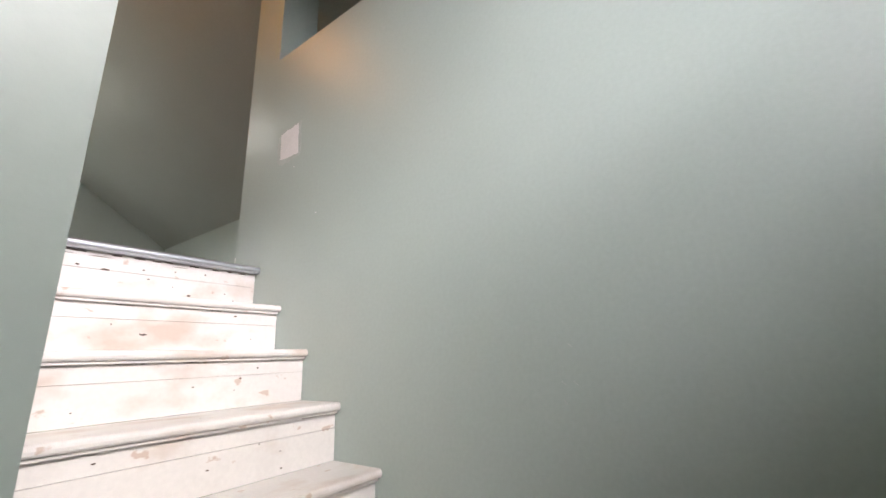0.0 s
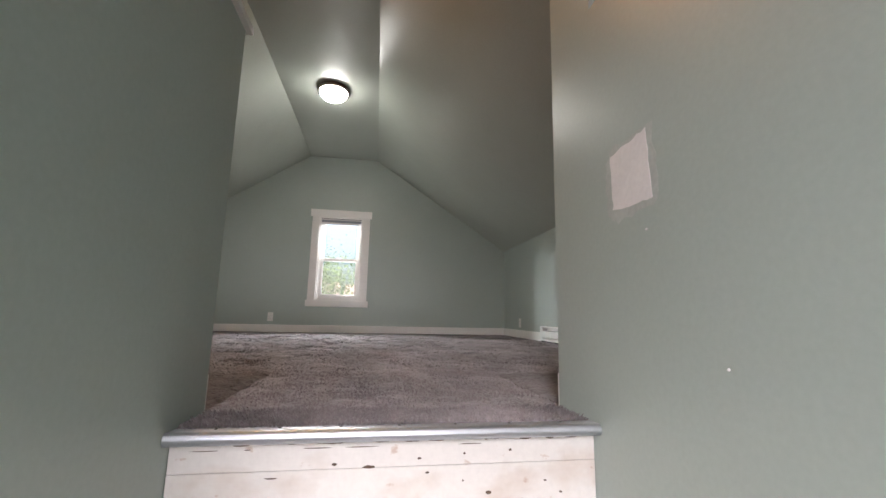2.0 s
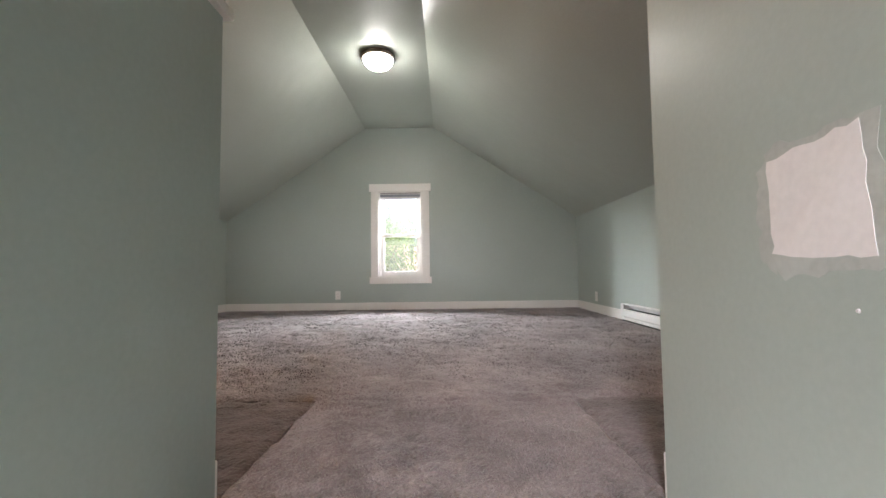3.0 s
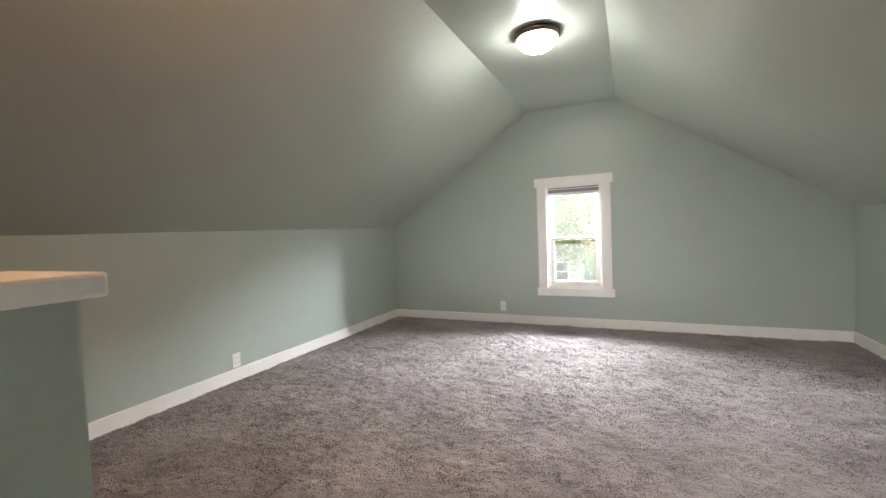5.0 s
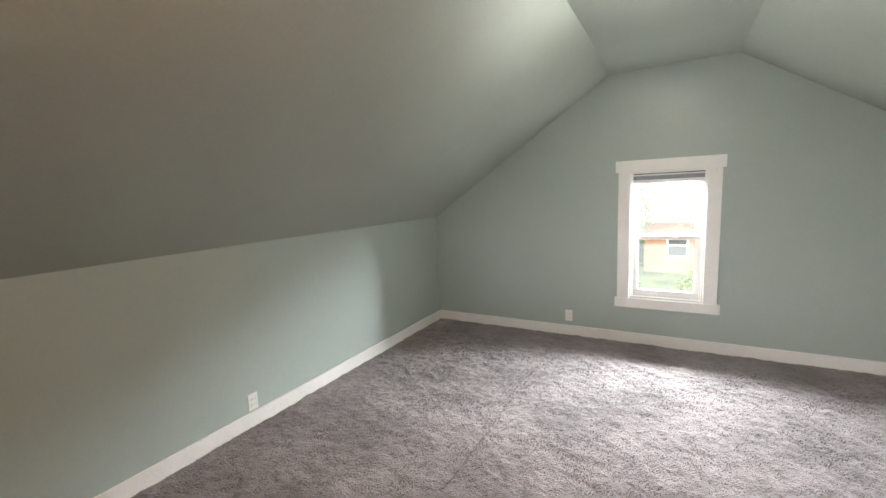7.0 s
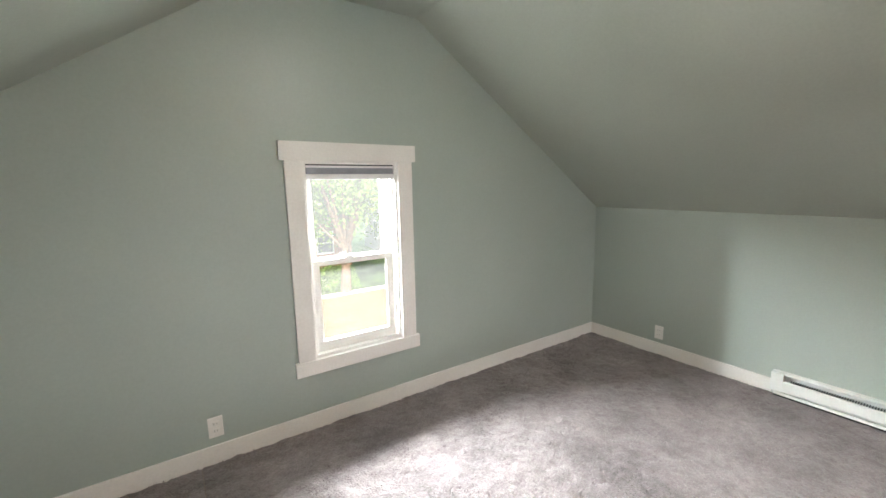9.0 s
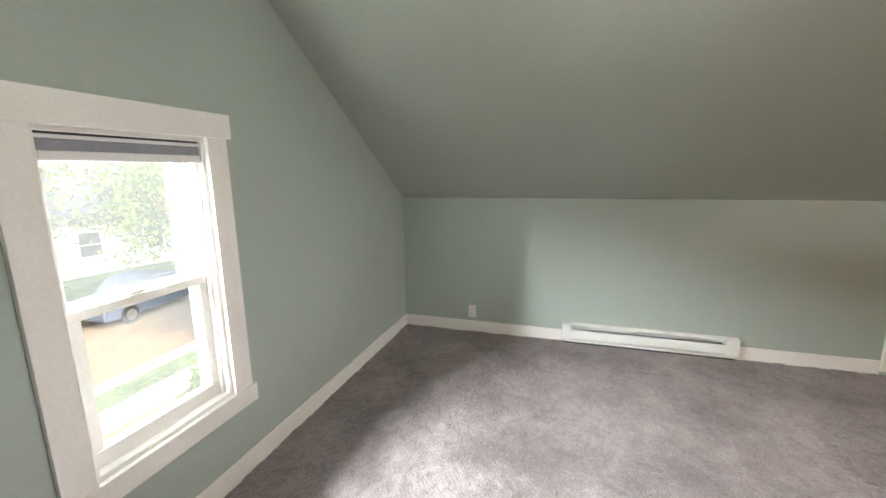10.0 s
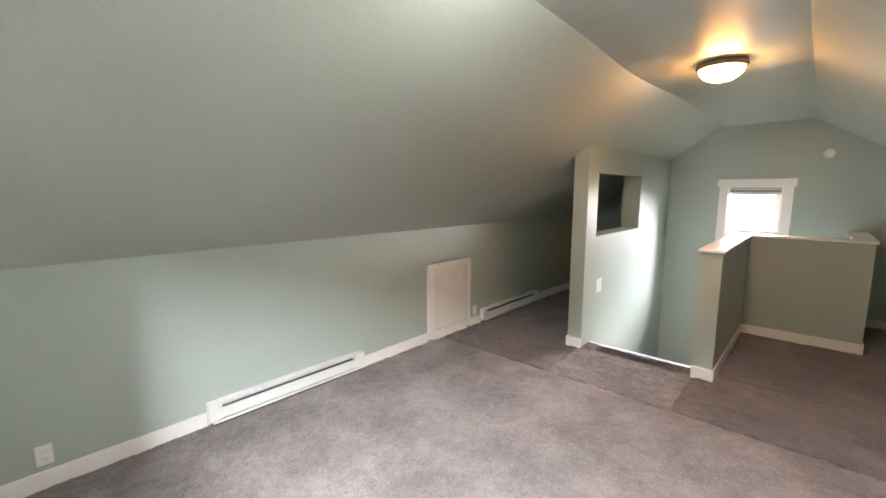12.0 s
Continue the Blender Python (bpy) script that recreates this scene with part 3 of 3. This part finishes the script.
# ---------------------------------------------------------------- lamps
def lamp(x, y, material, label, size=1.0):
    t = thing("ceiling_light", pose(x, y, TOP - sag(y)), label, "ceiling light")
    t.scale = (size, size, size)
    part("pan", lathe(B(), [(0, -0.001), (0.165, -0.001), (0.17, -0.012), (0.172, -0.03), (0.164, -0.044), (0.148, -0.046), (0.145, -0.034), (0, -0.032)]), BRONZE, t, "dark bronze rim", True)
    part("bowl", lathe(B(), [(0.150, -0.040), (0.147, -0.060), (0.135, -0.082), (0.112, -0.104), (0.08, -0.122), (0.04, -0.132), (0, -0.134)]), material, t, "glowing frosted glass bowl", True)
    part("finial", lathe(B(), [(0, -0.162), (0.006, -0.158), (0.008, -0.150), (0.005, -0.143), (0.014, -0.137), (0.014, -0.131), (0, -0.130)], 16), BRONZE, t, "small bronze knob", True)
    return t


lamp(-0.09, 2.94, BOWL_COOL, "lit round ceiling light with a cool white bowl", 0.92)
lamp(-0.15, 0.90, BOWL_WARM, "lit round ceiling light with a warm amber bowl", 0.86)


# ---------------------------------------------------------------- heaters
def heater(name_label, y0, y1):
    t = thing("baseboard_heater", pose(XR, y0, 0), name_label, "heater", "baseboard heaters")
    L, D, Hh = y1 - y0, 0.062, 0.168
    part("back_plate", box(B(), -0.008, 0, 0.004, L - 0.004, 0.004, Hh - 0.002), ENAMEL, t)
    part("top", prism(B(), [(-0.0, Hh), (-0.040, Hh), (-0.052, Hh - 0.006), (-0.052, Hh - 0.010), (-0.040, Hh - 0.005), (0, Hh - 0.005)], 0.05, L - 0.05), ENAMEL, t)
    part("front_panel", prism(B(), [(-D + 0.004, Hh - 0.048), (-D, Hh - 0.056), (-D, 0.052), (-D + 0.006, 0.044), (-D + 0.009, 0.047), (-D + 0.004, 0.054), (-D + 0.004, Hh - 0.057), (-D + 0.010, Hh - 0.047)], 0.05, L - 0.05), ENAMEL, t)
    part("toe_panel", prism(B(), [(-D + 0.002, 0.034), (-D - 0.002, 0.018), (-0.01, 0.016), (-0.01, 0.020), (-D + 0.006, 0.022), (-D + 0.008, 0.034)], 0.02, L - 0.02), ENAMEL, t)
    # a solid dark box draws the shade between toe panel and carpet
    part("shadow_gap", box(B(), -D + 0.008, -0.01, 0.02, L - 0.02, 0.002, 0.0155), SLOT, t, "dark filler strip for the shade under the heater")
    for a, b in ((0, 0.095), (L - 0.07, L)):
        part("end_cap", box(B(), -D - 0.001, -0.001, a, b, 0.038, Hh + 0.001, 0.004), ENAMEL, t)
    part("element", box(B(), -0.044, -0.014, 0.1, L - 0.08, 0.062, 0.1), SLOT, t, "dark heating element")
    fin = mesh_of("fin", box(B(), -0.048, -0.010, 0, 0.002, 0.056, 0.122), FIN)
    for k in range(int((L - 0.2) / 0.012)):
        f = new("fin", fin)
        f.parent = t
        f.location = (0, 0.11 + k * 0.012, 0)
    part("knob_slot", box(B(), -D - 0.0022, -D - 0.0012, L - 0.088, L - 0.072, Hh - 0.046, Hh - 0.022), SLOT, t) if L > 1.5 else None
    return t


heater("white enamelled electric baseboard heater on the knee wall", *H1)
heater("white enamelled baseboard heater in the dark passage", *H2)

# ---------------------------------------------------------------- access hatch
h = thing("access_door", pose(XR, 0, 0), "closed cream access door in a white frame, in the knee wall", "access door")
y0, y1, z0, z1 = AD
part("stile", box(B(), -0.02, 0, y0, y0 + 0.075, z0, z1, 0.003), TRIM, h)
part("stile", box(B(), -0.02, 0, y1 - 0.075, y1, z0, z1, 0.003), TRIM, h)
part("head", box(B(), -0.0215, 0, y0 + 0.0752, y1 - 0.0752, z1 - 0.075, z1, 0.003), TRIM, h)
part("bottom_rail", box(B(), -0.0205, 0, y0 + 0.0752, y1 - 0.0752, -0.01, BH, 0.003), TRIM, h)
part("panel", box(B(), -0.008, 0, y0 + 0.079, y1 - 0.079, BH + 0.004, z1 - 0.079, 0.002), HATCH, h, "flat cream panel")
for a, b, c, d in ((y0 + 0.079, y0 + 0.105, BH + 0.004, z1 - 0.079), (y1 - 0.105, y1 - 0.079, BH + 0.004, z1 - 0.079)):
    part("moulding", box(B(), -0.014, -0.0081, a, b, c, d, 0.003), TRIM, h)
part("moulding", box(B(), -0.014, -0.0081, y0 + 0.1052, y1 - 0.1052, z1 - 0.105, z1 - 0.0792, 0.003), TRIM, h)


# ---------------------------------------------------------------- outlets and small fixtures
def outlet(m, label, switch=False):
    """A wall plate on the plane y = 0, facing -y."""
    t = thing("light_switch" if switch else "wall_outlet", m, label, "switch" if switch else "outlet", "wall plates")
    part("plate", box(B(), -0.036, 0.036, -0.006, 0, -0.058, 0.058, 0.003), PLASTIC, t)
    if switch:
        part("toggle", box(B(), -0.005, 0.005, -0.016, -0.0061, -0.006, 0.014, 0.002), PLASTIC, t)
    else:
        for z in (-0.02, 0.02):
            s = part("socket", box(B(), -0.017, 0.017, -0.0085, -0.0061, z - 0.014, z + 0.014, 0.004), PLASTIC, t)
            for x in (-0.007, 0.007):
                part("slot", box(B(), x - 0.001, x + 0.001, -0.0088, -0.0086, z - 0.004, z + 0.005), SLOT, s)
    bm = lathe(B(), [(0, 0.0016), (0.002, 0.0014), (0.0028, 0)], 10)
    bm.transform(Matrix.Translation((0, -0.006, 0 if not switch else 0.04)) @ Matrix.Rotation(math.pi / 2, 4, 'X'))
    part("screw", bm, PLASTIC, t)
    return t


outlet(pose(-0.966, YN, 0.20), "white duplex outlet low on the gable wall")
outlet(pose(XR, 4.177, 0.188, 0, 0, -90), "white duplex outlet low on the knee wall")
outlet(pose(XR, 0.36, 0.175, 0, 0, -90), "white duplex outlet beside the access door")
outlet(pose(XL, 2.284, 0.165, 0, 0, 90), "white duplex outlet low on the knee wall")
outlet(pose(SW, -0.14, 0.575, 0, 0, 90), "white switch plate on the stairwell wall", True)

s = thing("smoke_alarm", pose(-0.74, YS, 2.08, -90), "round white smoke alarm high on the gable wall", "smoke alarm")
part("body", lathe(B(), [(0, 0.036), (0.04, 0.036), (0.058, 0.028), (0.064, 0.010), (0.064, 0.0)]), PLASTIC, s, smooth=True)
part("grille", lathe(B(), [(0.03, 0.0365), (0.034, 0.039), (0.038, 0.0365)], 32), PLASTIC, s)

# ---------------------------------------------------------------- outside
GZ = -3.6
GRASS = mat("lawn", (0.10, 0.15, 0.05), 0.9, var=0.35, scale=0.6, fine=8, bump=0.02, bump_scale=14)
ROADM = mat("tan_gravel", (0.20, 0.125, 0.06), 0.9, var=0.12, scale=1.5, fine=20)
CURB = mat("pale_concrete", (0.42, 0.39, 0.35), 0.85, var=0.08, scale=3)
SIDING = mat("white_siding", (0.40, 0.40, 0.39), 0.6, var=0.04, scale=2)
BRICKW = mat("brown_siding", (0.32, 0.17, 0.11), 0.8, var=0.12, scale=3)
SHINGLE = mat("grey_shingles", (0.085, 0.085, 0.10), 0.85, var=0.2, scale=5, fine=30, bump=0.01, bump_scale=20)
TANROOF = mat("tan_shingles", (0.42, 0.30, 0.22), 0.85, var=0.12, scale=5, fine=30)
BARK = mat("bark", (0.16, 0.11, 0.08), 0.9, var=0.25, scale=8, bump=0.01, bump_scale=20)
LEAF = mat("leaves", (0.13, 0.20, 0.04), 0.6, var=0.4, scale=1.2, fine=6)
CARBODY = mat("blue_grey_car_paint", (0.16, 0.19, 0.27), 0.25, var=0.03)
TYRE = mat("tyre_rubber", (0.03, 0.03, 0.03), 0.8)
DARKGLASS = mat("dark_window_glass", (0.05, 0.06, 0.07), 0.08, var=0.05)

bm = B()
bmesh.ops.create_grid(bm, x_segments=60, y_segments=60, size=1500)
bm.transform(Matrix.Translation((0, 0, GZ)))
built("ground", bm, GRASS, "green lawn around the house", "ground")
built("road", box(B(), -60, 60, 14.0, 20.2, GZ - 0.1, GZ + 0.02), ROADM, "pale tan street beyond the lawn", "road")
built("pavement_kerb", box(B(), -60, 60, 13.7, 13.98, GZ - 0.1, GZ + 0.12), CURB, "pale concrete kerb", "kerb")
built("pavement_kerb_far", box(B(), -60, 60, 20.22, 20.5, GZ - 0.1, GZ + 0.12), CURB, "pale concrete kerb", "kerb")
built("pavement", box(B(), -60, 7.6, 11.9, 12.8, GZ - 0.1, GZ + 0.05), CURB, "pale concrete pavement", "pavement")
built("pavement_drive", box(B(), 1.6, 5.0, 6.5, 11.88, GZ - 0.1, GZ + 0.04), ROADM, "tan gravel drive on the lawn", "drive")


def house(m, wx, wy, wh, rh, wall_m, roof_m, label):
    """A gabled house, its ridge along local x."""
    t = thing("house", m, label, "house")
    bm = prism(B(), [(-wy / 2, 0), (wy / 2, 0), (wy / 2, wh), (0, wh + rh), (-wy / 2, wh)], -wx / 2, wx / 2, "x")
    wall = part("wall", bm, wall_m, t)
    o = 0.45
    k = rh / (wy / 2)
    bm = prism(B(), [(-wy / 2 - o, wh - o * k), (0, wh + rh), (wy / 2 + o, wh - o * k), (wy / 2 + o, wh - o * k + 0.2), (0, wh + rh + 0.22), (-wy / 2 - o, wh - o * k + 0.2)], -wx / 2 - o, wx / 2 + o, "x")
    roof = part("roof", bm, roof_m, t)
    part("chimney", box(B(), wx * 0.2, wx * 0.2 + 0.6, -0.3, 0.4, wh + rh - 0.6, wh + rh + 1.0, 0.02), BRICKW, roof)
    n = max(2, int(wx / 2.6))
    for i in range(n):
        x = -wx / 2 + wx * (i + 0.5) / n
        for z in ((0.9,) if wh < 4 else (0.9, 3.6)):
            w = part("window", box(B(), x - 0.55, x + 0.55, -wy / 2 - 0.05, -wy / 2 + 0.05, z, z + 1.4, 0.01), TRIM, t)
            part("pane", box(B(), x - 0.45, x + 0.45, -wy / 2 - 0.06, -wy / 2 - 0.03, z + 0.1, z + 0.66), DARKGLASS, w)
            part("pane", box(B(), x - 0.45, x + 0.45, -wy / 2 - 0.06, -wy / 2 - 0.03, z + 0.72, z + 1.3), DARKGLASS, w)
    for sgn in (-1, 1):
        x = sgn * wx / 2
        w = part("window", box(B(), x - 0.05, x + 0.05, -0.55, 0.55, 1.0, 2.4, 0.01), TRIM, t)
        part("pane", box(B(), x - 0.06, x + 0.06, -0.45, 0.45, 1.1, 2.3), DARKGLASS, w)
    for k2 in range(int(wh / 0.3)):
        part("clapboard", box(B(), -wx / 2 - 0.02, wx / 2 + 0.02, -wy / 2 - 0.02, -wy / 2 + 0.01, k2 * 0.3, k2 * 0.3 + 0.28), wall_m, wall)
    return t


house(pose(3.5, 31, GZ), 10, 8, 3.2, 2.6, BRICKW, TANROOF, "low brown house with a tan gabled roof")
house(pose(-9, 33, GZ, 0, 0, 8), 12, 9, 3.4, 2.8, SIDING, TANROOF, "white house with a tan roof across the street")
house(pose(16.5, 30, GZ, 0, 0, -10), 9, 8, 3.2, 2.6, SIDING, SHINGLE, "white house with a grey shingle roof")
house(pose(10.5, 10.2, GZ, 0, 0, 90), 7, 5.4, 2.7, 2.1, SIDING, SHINGLE, "white neighbouring house with a grey shingle roof")


def tree(x, y, hgt, rad, seed, leaves=14000):
    """A broad leaf tree: trunk, limbs and small leaf clumps."""
    rng = np.random.default_rng(seed)
    t = thing("tree", pose(x, y, GZ), "broad green leafy tree in full leaf", "tree", "street trees")
    bm = B()
    def limb(p, q, r0, r1):
        p, q = Vector(p), Vector(q)
        r = bmesh.ops.create_cone(bm, cap_ends=True, segments=9, radius1=r0, radius2=r1, depth=(q - p).length)
        bmesh.ops.transform(bm, matrix=Matrix.Translation((p + q) / 2) @ (q - p).to_track_quat('Z', 'Y').to_matrix().to_4x4(), verts=r["verts"])
    fork = hgt * 0.28
    limb((0, 0, -0.1), (0.1, 0, fork), 0.26, 0.17)
    tips = []
    for i in range(13):
        a = 6.283 * i / 6.5 + rng.uniform(-0.3, 0.3)
        d = rad * rng.uniform(0.4, 0.8)
        q = (d * math.cos(a), d * math.sin(a), hgt * rng.uniform(0.36, 0.9))
        limb((0.1, 0, fork * rng.uniform(0.8, 1.0)), q, 0.09, 0.03)
        tips.append(q)
    part("trunk", bm, BARK, t)
    tips.append((0, 0, hgt * 0.85))
    c = np.array(tips)[rng.integers(0, len(tips), leaves)] + rng.normal(0, rad * 0.24, (leaves, 3))
    s = rng.uniform(0.05, 0.13, leaves)[:, None]
    u = rng.normal(size=(leaves, 3))
    u /= np.linalg.norm(u, axis=1)[:, None]
    w = np.cross(u, rng.normal(size=(leaves, 3)))
    w /= np.linalg.norm(w, axis=1)[:, None]
    v = np.stack([c - u * s, c + w * s * 0.5, c + u * s, c - w * s * 0.5], 1).reshape(-1, 3)
    q = np.arange(leaves) * 4
    me = bpy.data.meshes.new("crown")
    me.from_pydata(v.tolist(), [], np.stack([q, q + 1, q + 2, q + 3], -1).tolist())
    me.materials.append(LEAF)
    ob = new("crown", me)
    ob.parent = t
    return t


for i, (x, y, hh, r) in enumerate(((-4.5, 24.5, 9.0, 3.4), (5.6, 20.5, 8.0, 2.8), (9.8, 15.4, 9.6, 3.6), (3.0, 23.5, 7.0, 2.4), (7.2, 24.8, 9.5, 3.8), (13.5, 19.5, 9.0, 3.6), (20, 12, 9.5, 4.0), (17.5, 6.6, 10.5, 3.6), (-16, 26, 9, 4), (0, 42, 11, 5), (24, 30, 11, 5), (10, 44, 12, 5.5), (-10, 46, 12, 5.5), (34, 20, 12, 5.5))):
    tree(x, y, hh, r, 20 + i)


def bush(x, y, r, seed, leaves=7000):
    """A rounded shrub of many small leaves on thin stems."""
    rng = np.random.default_rng(seed)
    t = thing("bush", pose(x, y, GZ), "rounded pale green leafy shrub on the lawn", "shrub", "garden shrubs")
    bm = B()
    for i in range(8):
        a = 6.283 * i / 8
        q = bmesh.ops.create_cone(bm, cap_ends=True, segments=6, radius1=0.03, radius2=0.01, depth=r * 1.1)
        bmesh.ops.transform(bm, matrix=Matrix.Rotation(a, 4, 'Z') @ Matrix.Rotation(0.5, 4, 'Y') @ Matrix.Translation((0, 0, r * 0.54)), verts=q["verts"])
    part("stems", bm, BARK, t)
    d = rng.normal(size=(leaves, 3))
    d /= np.linalg.norm(d, axis=1)[:, None]
    d[:, 2] = np.abs(d[:, 2])
    c = d * (r * rng.uniform(0.55, 1.0, leaves) * (1 + 0.18 * np.sin(5 * d[:, 0] + seed) * np.cos(4 * d[:, 1])))[:, None]
    s = rng.uniform(0.04, 0.09, leaves)[:, None]
    u = rng.normal(size=(leaves, 3))
    u /= np.linalg.norm(u, axis=1)[:, None]
    w = np.cross(u, rng.normal(size=(leaves, 3)))
    w /= np.linalg.norm(w, axis=1)[:, None]
    v = np.stack([c - u * s, c + w * s * 0.5, c + u * s, c - w * s * 0.5], 1).reshape(-1, 3)
    v[:, 2] = np.maximum(v[:, 2], 0.01)
    q = np.arange(leaves) * 4
    me = bpy.data.meshes.new("crown")
    me.from_pydata(v.tolist(), [], np.stack([q, q + 1, q + 2, q + 3], -1).tolist())
    me.materials.append(LEAF)
    ob = new("crown", me)
    ob.parent = t


for i, (x, y, r) in enumerate(((6.3, 10.6, 1.3), (7.0, 8.4, 1.1), (1.2, 21.8, 1.2), (3.4, 22.0, 1.4), (5.6, 21.8, 1.2), (-2.6, 21.9, 1.3), (-5.4, 12.9 - 2.6, 1.2))):
    bush(x, y, r, 70 + i)

car = thing("car", pose(9.6, 18.6, GZ + 0.02, 0, 0, 4), "blue grey saloon car parked at the kerb", "car")
pts = [(-2.2, 0.30), (-2.2, 0.72), (-2.05, 0.86), (-1.25, 0.92), (-0.75, 1.36), (-0.2, 1.43), (0.55, 1.40), (1.15, 0.98), (1.95, 0.86), (2.2, 0.7), (2.22, 0.32), (1.75, 0.26), (-1.75, 0.26)]
bm = prism(B(), pts, -0.85, 0.85)
bmesh.ops.bevel(bm, geom=bm.edges[:], offset=0.05, segments=2, affect='EDGES')
body = part("body", bm, CARBODY, car)
for sy in (-1, 1):
    part("side_window", prism(B(), [(-1.05, 0.95), (-0.68, 1.30), (0.5, 1.33), (0.95, 0.98)], sy * 0.856, sy * 0.846), DARKGLASS, body)
    for x in (-1.35, 1.4):
        bm = lathe(B(), [(0, 0.1), (0.2, 0.1), (0.3, 0.09), (0.32, 0.05), (0.32, -0.05), (0.3, -0.09), (0, -0.09)], 24)
        bm.transform(Matrix.Translation((x, sy * 0.8, 0.32)) @ Matrix.Rotation(math.pi / 2, 4, 'X'))
        wheel = part("wheel", bm, TYRE, car)
        bm = lathe(B(), [(0, 0.11), (0.14, 0.11), (0.19, 0.1), (0.2, -0.1), (0, -0.11)], 20)
        bm.transform(Matrix.Translation((x, sy * 0.8, 0.32)) @ Matrix.Rotation(math.pi / 2, 4, 'X'))
        part("rim", bm, ALU, wheel)
    for x, z in ((-2.19, 0.68), (2.2, 0.62)):
        part("light", box(B(), x - 0.04, x + 0.04, sy * 0.6 - 0.14, sy * 0.6 + 0.14, z - 0.06, z + 0.06, 0.01), PLASTIC, car)
